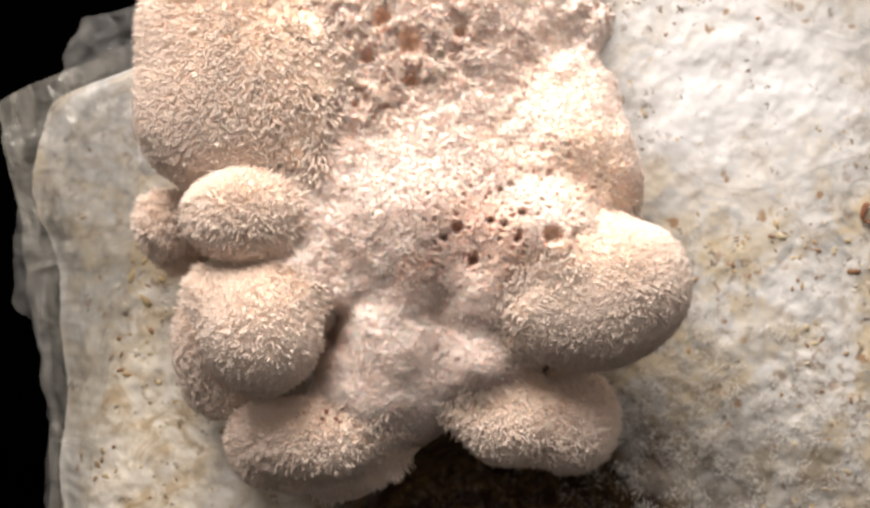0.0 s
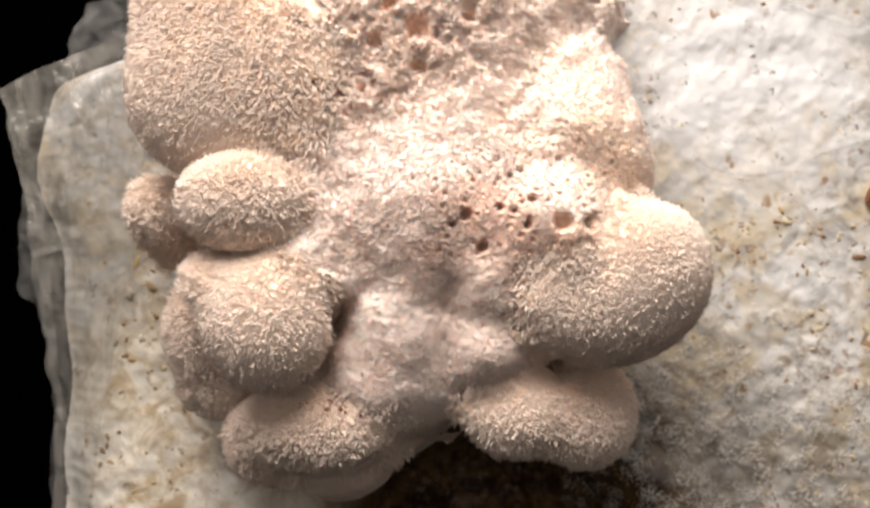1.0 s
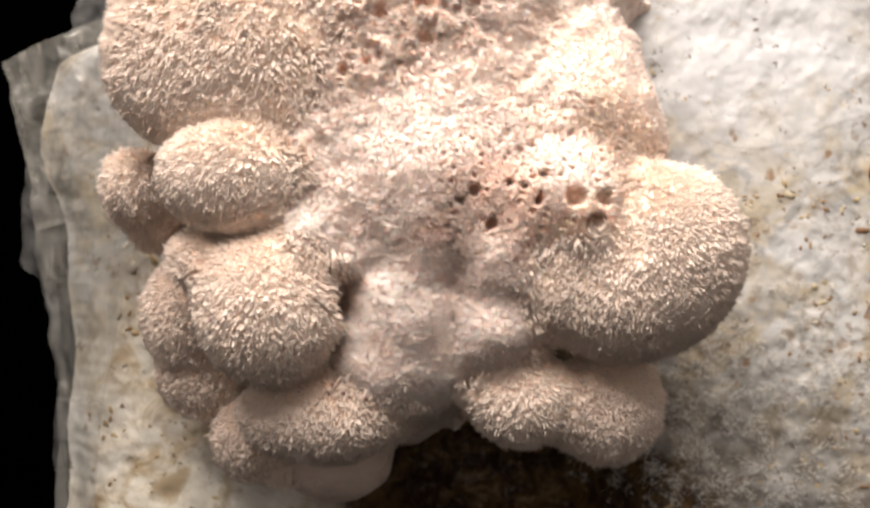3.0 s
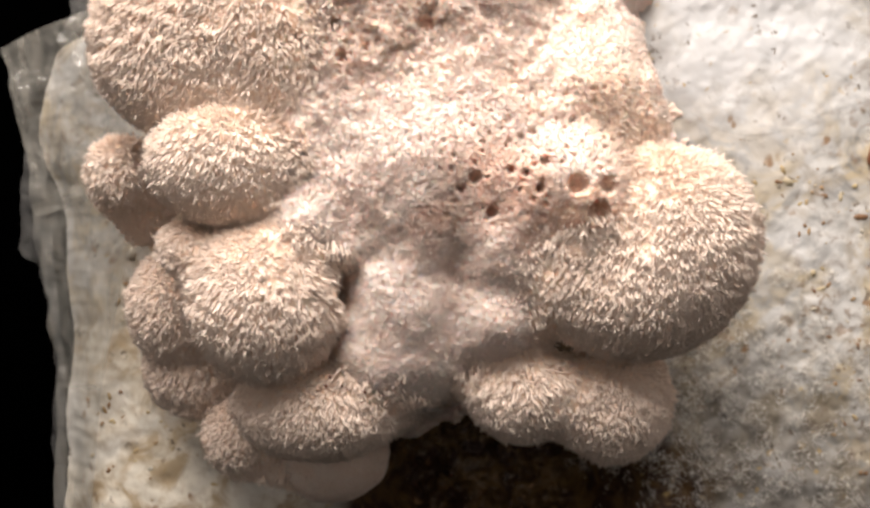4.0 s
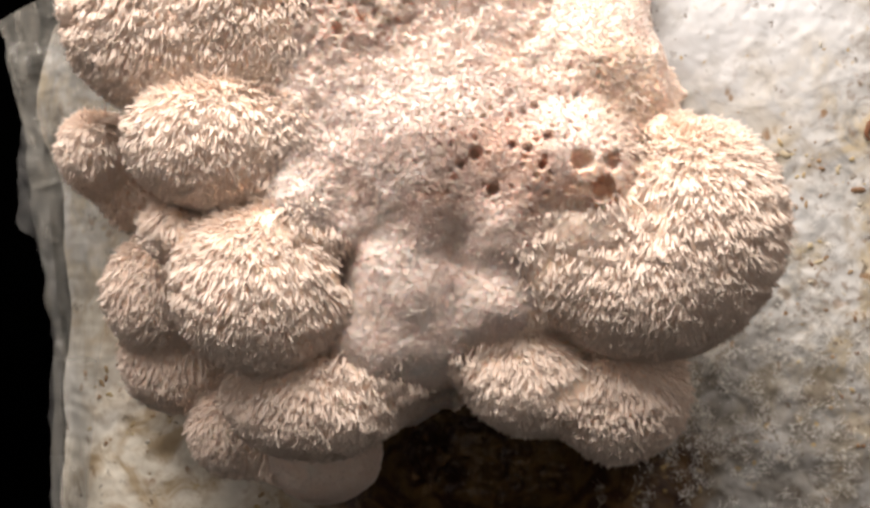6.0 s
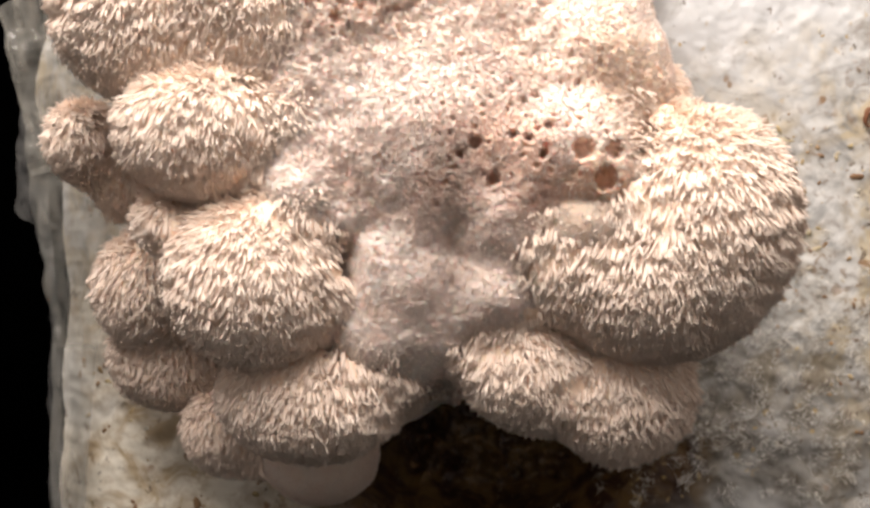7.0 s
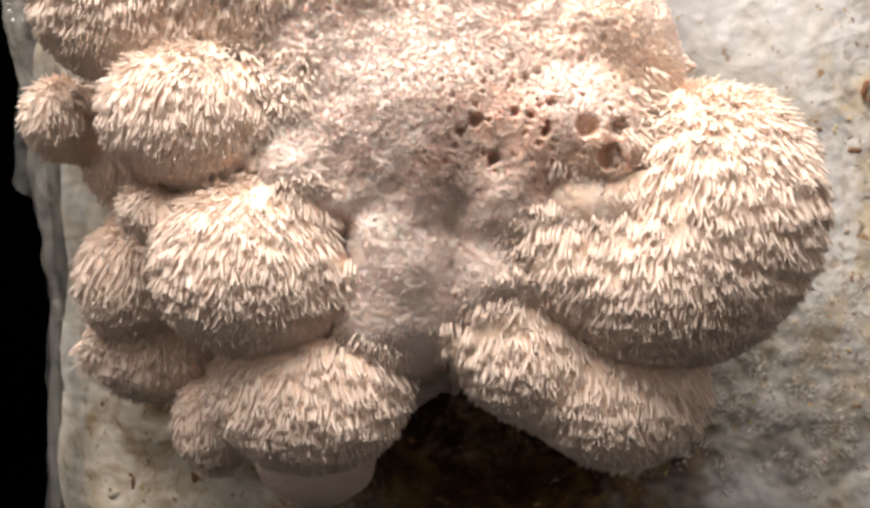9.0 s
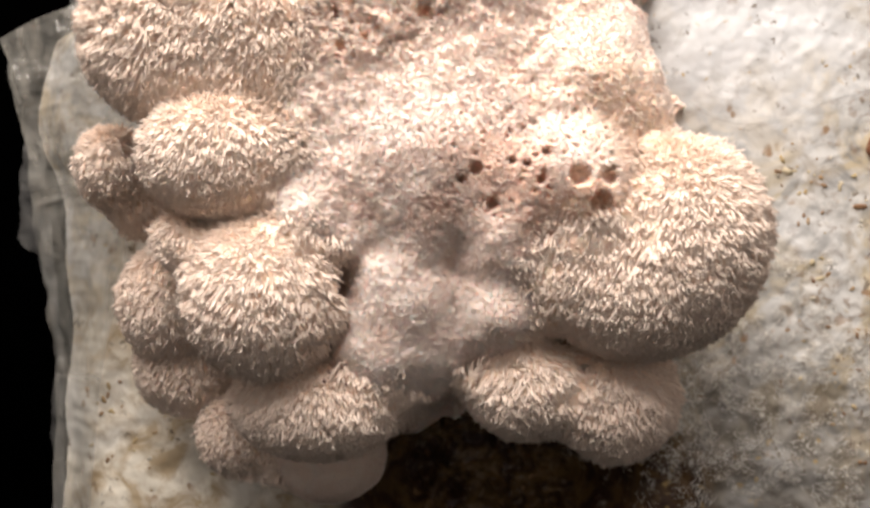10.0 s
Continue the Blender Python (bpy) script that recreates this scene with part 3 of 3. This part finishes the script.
# families of lobes that grow together: centre x y z and radii x y z in mm, at ages 0, 5 and 9
LOBES = {
    "A": (
        ("A", ((-42.5, -24, 175.5, 12.8, 11, 13.4), (-48.4, -34, 174.8, 15.6, 12, 15.6), (-52.1, -42, 168.7, 15.9, 13, 15.0))),
        ("A0", ((-40.5, -24, 191.9, 14.4, 10, 14.4), (-45.7, -33, 192.7, 14.7, 11, 14.7), (-47.7, -41, 186.8, 15.1, 12, 14.1))),
        ("A1", ((-29.2, -24, 181.6, 12.3, 11, 15.4), (-33.4, -36, 178.2, 11.6, 12, 14.5), (-33.5, -46, 174.2, 11.0, 13, 13.8))),
    ),
    "B": (
        ("B", ((-34.3, -30, 157.3, 11.0, 9, 8.5), (-37.9, -40, 153.2, 14.2, 11, 10.6), (-38.6, -48, 147.8, 15.9, 12.5, 11.6))),
        ("B2", ((-51.7, -16, 156.2, 5.9, 7, 6.6), (-62.2, -22, 152.8, 6.4, 8, 7.3), (-67.9, -27, 149.5, 6.6, 9, 7.1))),
        ("B3", ((-49.8, -10, 150.9, 4.4, 6, 4.4), (-58.6, -14, 145.4, 5.4, 7, 5.4), (-59.8, -18, 140.5, 5.3, 8, 5.3))),
    ),
    "C": (
        ("C", ((-31.1, -28, 136.7, 11.4, 12, 12.1), (-30.5, -39, 129.0, 13.8, 13.5, 14.3), (-30.0, -48, 122.9, 15.4, 15, 14.5))),
        ("CH", ((-41.0, -24, 143.6, 5.1, 7, 4.6), (-45.5, -34, 138.6, 5.4, 8, 4.7), (-46.9, -42, 132.2, 5.6, 9, 4.7))),
    ),
    "CN": (
        ("CN", ((-24.0, -20, 141.4, 5.8, 8, 6.3), (-22.6, -33, 136.7, 6.4, 9, 6.9), (-20.7, -42, 131.2, 6.6, 10, 7.0))),
    ),
    "C2": (
        ("C2", ((-44.5, -12, 133.5, 7.1, 8, 10.3), (-52.0, -17, 127.2, 10.1, 10, 11.2), (-55.8, -21, 120.5, 10.9, 12, 11.5))),
        ("C3", ((-42.3, -9, 124.4, 7.2, 7, 6.6), (-49.9, -12, 113.9, 10.3, 8, 9.2), (-53.7, -15, 107.5, 12.9, 9, 10.2))),
    ),
    "D": (
        ("D", ((-22.6, -18, 115.4, 13.2, 9, 7.9), (-22.3, -31, 109.4, 15.4, 11, 9.9), (-21.2, -42, 101.7, 16.7, 13, 13.1))),
        ("DU", ((-19.1, -10, 110.3, 16.5, 8, 9.3), (-21.7, -17, 97.4, 12.8, 8, 9.4), (-22.2, -24, 87.2, 9.2, 9, 8.2))),
        ("DL", ((-34.3, -11, 113.7, 6.6, 7, 8.2), (-39.1, -15, 101.3, 8.0, 8, 8.0), (-41.6, -19, 93.1, 7.4, 9, 8.9))),
    ),
    "E": (
        ("E", ((34.7, -29, 144.8, 11.0, 14, 11.5), (41.1, -40, 139.5, 14.7, 17.5, 17.0), (43.9, -50, 131.9, 17.5, 22, 20.2))),
        ("EB", ((27.8, -28, 140.2, 12.6, 13, 11.1), (33.8, -39, 130.9, 15.2, 16, 12.9), (36.4, -49, 121.1, 17.1, 20, 14.4))),
        ("EL", ((20.8, -28, 141.2, 8.6, 9, 9.1), (22.3, -39, 133.8, 9.3, 11, 10.3), (23.2, -50, 125.1, 11.7, 13, 11.7))),
    ),
    "EN": (
        ("EN", ((24.9, -27, 145.7, 7.6, 8, 6.1), (25.7, -45, 138.9, 8.3, 9, 7.4), (25.9, -56, 132.9, 11.1, 9, 8.7))),
    ),
    "F": (
        ("F", ((13.3, -18, 119.1, 9.7, 11, 9.0), (14.3, -32, 113.0, 10.4, 12, 9.4), (14.8, -44, 109.4, 11.6, 13.5, 11.6))),
        ("F2", ((26.3, -16, 118.3, 9.1, 10, 9.8), (31.4, -30, 110.2, 11.2, 12, 11.2), (30.7, -43, 101.8, 14.4, 14, 12.3))),
    ),
}
SOFT = {"A": 3.5, "B": 2.2, "C": 2.6, "D": 2.0, "E": 2.2, "F": 3.0}              # how softly a family's lobes run together, mm
LEAST = {"A": 0.6, "A0": 0.6, "A1": 0.5, "E": 0.5}       # how much of their length the spines keep next to the body
BARE = {"A1": 0.8}   # lobes with shorter spines
SHOWN = (0.38, 1.8, 3.0)        # how far the spines stand out, mm
DROOP = (0.02, 0.6, 1.5)        # how far they hang over


def flesh_distance(p, stage):
    """Roughly how far points (mm) lie outside the body at a stage, mm."""
    U, V, h = FLESH[0]
    q = p - np.array(SHIFT[stage], float)
    f = K * (D - 0.030) / D * 1000
    u = np.clip(((q[..., 0] / f + 784) - U[0, 0]) / (U[0, 1] - U[0, 0]), 0, U.shape[1] - 1).astype(int)
    v = np.clip(((458 - (q[..., 2] - Z0 * 1000) / f) - V[0, 0]) / (V[1, 0] - V[0, 0]), 0, U.shape[0] - 1).astype(int)
    return (-q[..., 1] - h[v, u] * 1000) * 0.65


def egg(p, row):
    """Roughly how far points lie outside an ellipsoid, mm."""
    c, r = np.array(row[:3], float), np.array(row[3:], float)
    q = (p - c) / r
    k = np.linalg.norm(q, axis=-1)
    return k * (k - 1) / np.maximum(np.linalg.norm(q / r, axis=-1), 1e-6)


def family_distance(p, family, stage, soft):
    d = [egg(p, rows[stage]) for _, rows in family] + [flesh_distance(p, stage)]
    return -soft * np.log(sum(np.exp(np.clip(-x / soft, -40, 40)) for x in d))


def surface(ways, rows, family, stage, soft):
    """Where rays from a lobe's middle leave its family, and the normals there."""
    c, r = np.array(rows[stage][:3], float), np.array(rows[stage][3:], float)
    lo, hi = np.full(len(ways), 0.4), np.full(len(ways), 1.6)
    for _ in range(16):
        mid = (lo + hi) / 2
        inside = family_distance(c + ways * r * mid[:, None], family, stage, soft) < 0
        lo, hi = np.where(inside, mid, lo), np.where(inside, hi, mid)
    p = c + ways * r * np.where(lo > 1.55, 1.0, lo)[:, None]
    e = 0.8
    g = np.stack([family_distance(p + e * d, family, stage, soft) - family_distance(p - e * d, family, stage, soft) for d in np.eye(3)], -1)
    g = np.where((lo > 1.55)[:, None], ways / r, g)
    return p, g / np.maximum(np.linalg.norm(g, axis=1), 1e-9)[:, None], lo > 1.55


def scatter(count, rng):
    i = np.arange(count)
    y = 1 - 2 * (i + 0.5) / count
    a = i * math.pi * (3 - 5 ** 0.5) + rng.uniform(-0.15, 0.15, count)
    s = np.sqrt(1 - y * y)
    n = np.stack([s * np.cos(a), -y, s * np.sin(a)], -1)
    return n[n[:, 1] < 0.45]


def settled(ways, rows, family, soft):
    """Points on the family's skin at the three ages, with normals; those that others cover are left out."""
    got = [surface(ways, rows, family, k, soft) for k in range(3)]
    p, _, lost = got[2]
    own = egg(p, rows[2])
    ok = ~lost
    for _, other in family:
        if other is not rows:
            ok &= egg(p, other[2]) > own - 0.8
    ok &= flesh_distance(p, 2) > 0.2
    return [g[0][ok] for g in got], [g[1][ok] for g in got]


def neck(rows, seed, label, mat):
    """A bare granular bulge that joins lobes to the body."""
    st = np.array(rows, float)
    size = st[1, 3:] * 0.5 + st[2, 3:] * 0.5
    bm = bmesh.new()
    bmesh.ops.create_icosphere(bm, subdivisions=6, radius=1)
    for w in bm.verts:
        n = w.co.copy()
        lump = 1.0 + 0.05 * noise.noise(n * 1.7 + Vector((seed, 0, 0))) + 0.012 * noise.noise(n * 9) + 0.010 * noise.noise(n * 26)
        w.co = Vector((n.x * size[0], n.y * size[1], n.z * size[2])) * lump * 0.001
    bm.normal_update()
    rng = np.random.RandomState(seed)
    ok = [w for w in bm.verts if w.co.y < 0.002]
    pick = [ok[i] for i in rng.randint(0, len(ok), 9000)]
    feet, out = np.array([w.co for w in pick]), np.array([w.normal for w in pick])
    core = part("neck", bm, mat, MUSHROOM, label)
    grow(core, lambda t: Vector(blend(rows, t)[:3] * 0.001))
    fuzz(feet + rng.uniform(-1, 1, feet.shape) * 0.0001, out, 0.00024 * rng.uniform(0.5, 1.5, len(feet)), seed, core)


def lobe(name, rows, family, soft, seed, label):
    rng = np.random.RandomState(seed)
    st = np.array(rows, float)
    small, last = st[:, 3:].min(axis=0), st[2, 3:]
    bm = bmesh.new()
    bmesh.ops.create_icosphere(bm, subdivisions=5, radius=1)
    for w in bm.verts:
        n = w.co.copy()
        lump = 1.0 + 0.06 * noise.noise(n * 1.7 + Vector((seed, 0, 0))) + 0.02 * noise.noise(n * 9)
        w.co = Vector((n.x * (small[0] - 1.4), n.y * (small[1] - 1.4), n.z * (small[2] - 1.4))) * lump * 0.001
    core = part("lobe", bm, SKIN, MUSHROOM, label)

    def middle(t):
        return blend(rows, t)[:3]
    grow(core, lambda t: Vector(middle(t) * 0.001))
    area = 4 * math.pi * (((last[0] * last[1]) ** 1.6 + (last[0] * last[2]) ** 1.6 + (last[1] * last[2]) ** 1.6) / 3) ** (1 / 1.6)
    bare = BARE.get(name, 1.0)

    def covers(p, n):
        low = LEAST.get(name, 0.3)
        c = bare * (low + (1 - low) * ease(flesh_distance(p, 2), 0.3, 3.5))
        if name == "D":
            c = c * (1 - 0.8 * ease(n[:, 2] + 0.15 * n[:, 0], 0.45, 0.8))
        return c

    # skin
    count = max(60, int(area / 14))
    size = math.sqrt(area / count / math.pi) * 1.5 * 0.001
    skins = [patch_mesh(s + seed, size, float(np.mean(last)) * (2.2e-3 if name[0] == "A" else 1.2e-3), 0.0004) for s in range(3)]
    P, N = settled(scatter(count, rng), rows, family, soft)
    c, off = covers(P[2], N[2]), flesh_distance(P[2], 2)
    for i in range(len(c)):
        if off[i] < (0.8 if name[0] == "A" else 3.0):
            continue
        ob = mesh_part("skin_patch", skins[i % 3], SKIN, core)
        spin = Matrix.Rotation(rng.uniform(0, 6.28), 4, "Z")
        ps, ns = [q[i] for q in P], [q[i] for q in N]

        def place(t, ps=ps, ns=ns, k=c[i]):
            n = blend(ns, t)
            return Vector((blend(ps, t) - middle(t) - n * (0.08 * k * blend(SHOWN, t) + blend((0.75, 0.45, 0.1), t) + (0.6 if name[0] == "A" else 0.0))) * 0.001)
        grow(ob, place, lambda t, ns=ns, spin=spin: frame_of(blend(ns, t)) @ spin)
    # specks
    if name == "D":
        for _ in range(13):
            ways = np.array([[rng.uniform(-0.55, 0.75), -0.75, rng.uniform(0.3, 0.75)]])
            got = [surface(ways / np.linalg.norm(ways), rows, family, k, soft) for k in range(3)]
            bm = bmesh.new()
            bmesh.ops.create_icosphere(bm, subdivisions=2, radius=rng.uniform(0.15, 0.45) * 0.001)
            for w in bm.verts:
                w.co *= 1 + 0.5 * noise.noise(w.co * 1800)
            ob = part("dark_speck", bm, SPECK, core)
            ps, ns = [g[0][0] for g in got], [g[1][0] for g in got]
            grow(ob, lambda t, ps=ps, ns=ns: Vector((blend(ps, t) - middle(t) - blend(ns, t) * blend((0.2, 0.5, 0.9), t)) * 0.001))
    # spines
    tufts = FLAT_TUFTS if float(np.mean(last)) > 13.0 else ROUND_TUFTS
    P, N = settled(scatter(int(area / 10.0), rng), rows, family, soft)
    c = covers(P[2], N[2])
    for i in range(len(c)):
        ob = mesh_part("spine_tuft", tufts[rng.randint(8)], SPINE, core)
        ps, ns = [q[i] for q in P], [q[i] for q in N]
        wob = rng.uniform(-1, 1, 3) * 0.2
        k = c[i] * rng.uniform(0.85, 1.1)

        def way(t, ns=ns, wob=wob, k=k):
            n = blend(ns, t)
            hang = np.array((0, -0.7 * max(n[2], 0), -0.3 - 0.7 * (1 - min(abs(n[2]), 1)))) * float(blend(DROOP, t)) * min(k, 1.0)
            w = n + wob * float(blend((0.2, 0.7, 1.0), t)) + hang
            return w / np.linalg.norm(w)

        def place(t, ps=ps, ns=ns, k=k, way=way):
            shown = 0.38 + (float(blend(SHOWN, t)) - 0.38) * k
            q = blend(ps, t) - blend(ns, t) * 0.8 * shown - middle(t)
            return Vector((q - way(t) * (SPINE_LENGTH * 920 - shown * 1.15)) * 0.001)
        grow(ob, place, lambda t, way=way: frame_of(way(t)))


LOOKS = {"DU": "smooth pale underside bulge", "EN": "smooth bare neck of a lobe", "CN": "smooth bare neck of a lobe"}
number = 0
for kin, family in LOBES.items():
    for key, stages in family:
        number += 1
        if key in LOOKS:
            neck(stages, 3 + 7 * number, LOOKS[key], SHADED_SKIN if key == "DU" else SKIN)
        else:
            lobe(key, stages, family, SOFT.get(kin, 1.5), 3 + 7 * number, "rounded shaggy lobe with pale hanging spines")


def motions():
    for ob, rows in MOVES:
        walk(ob, rows)


motions()
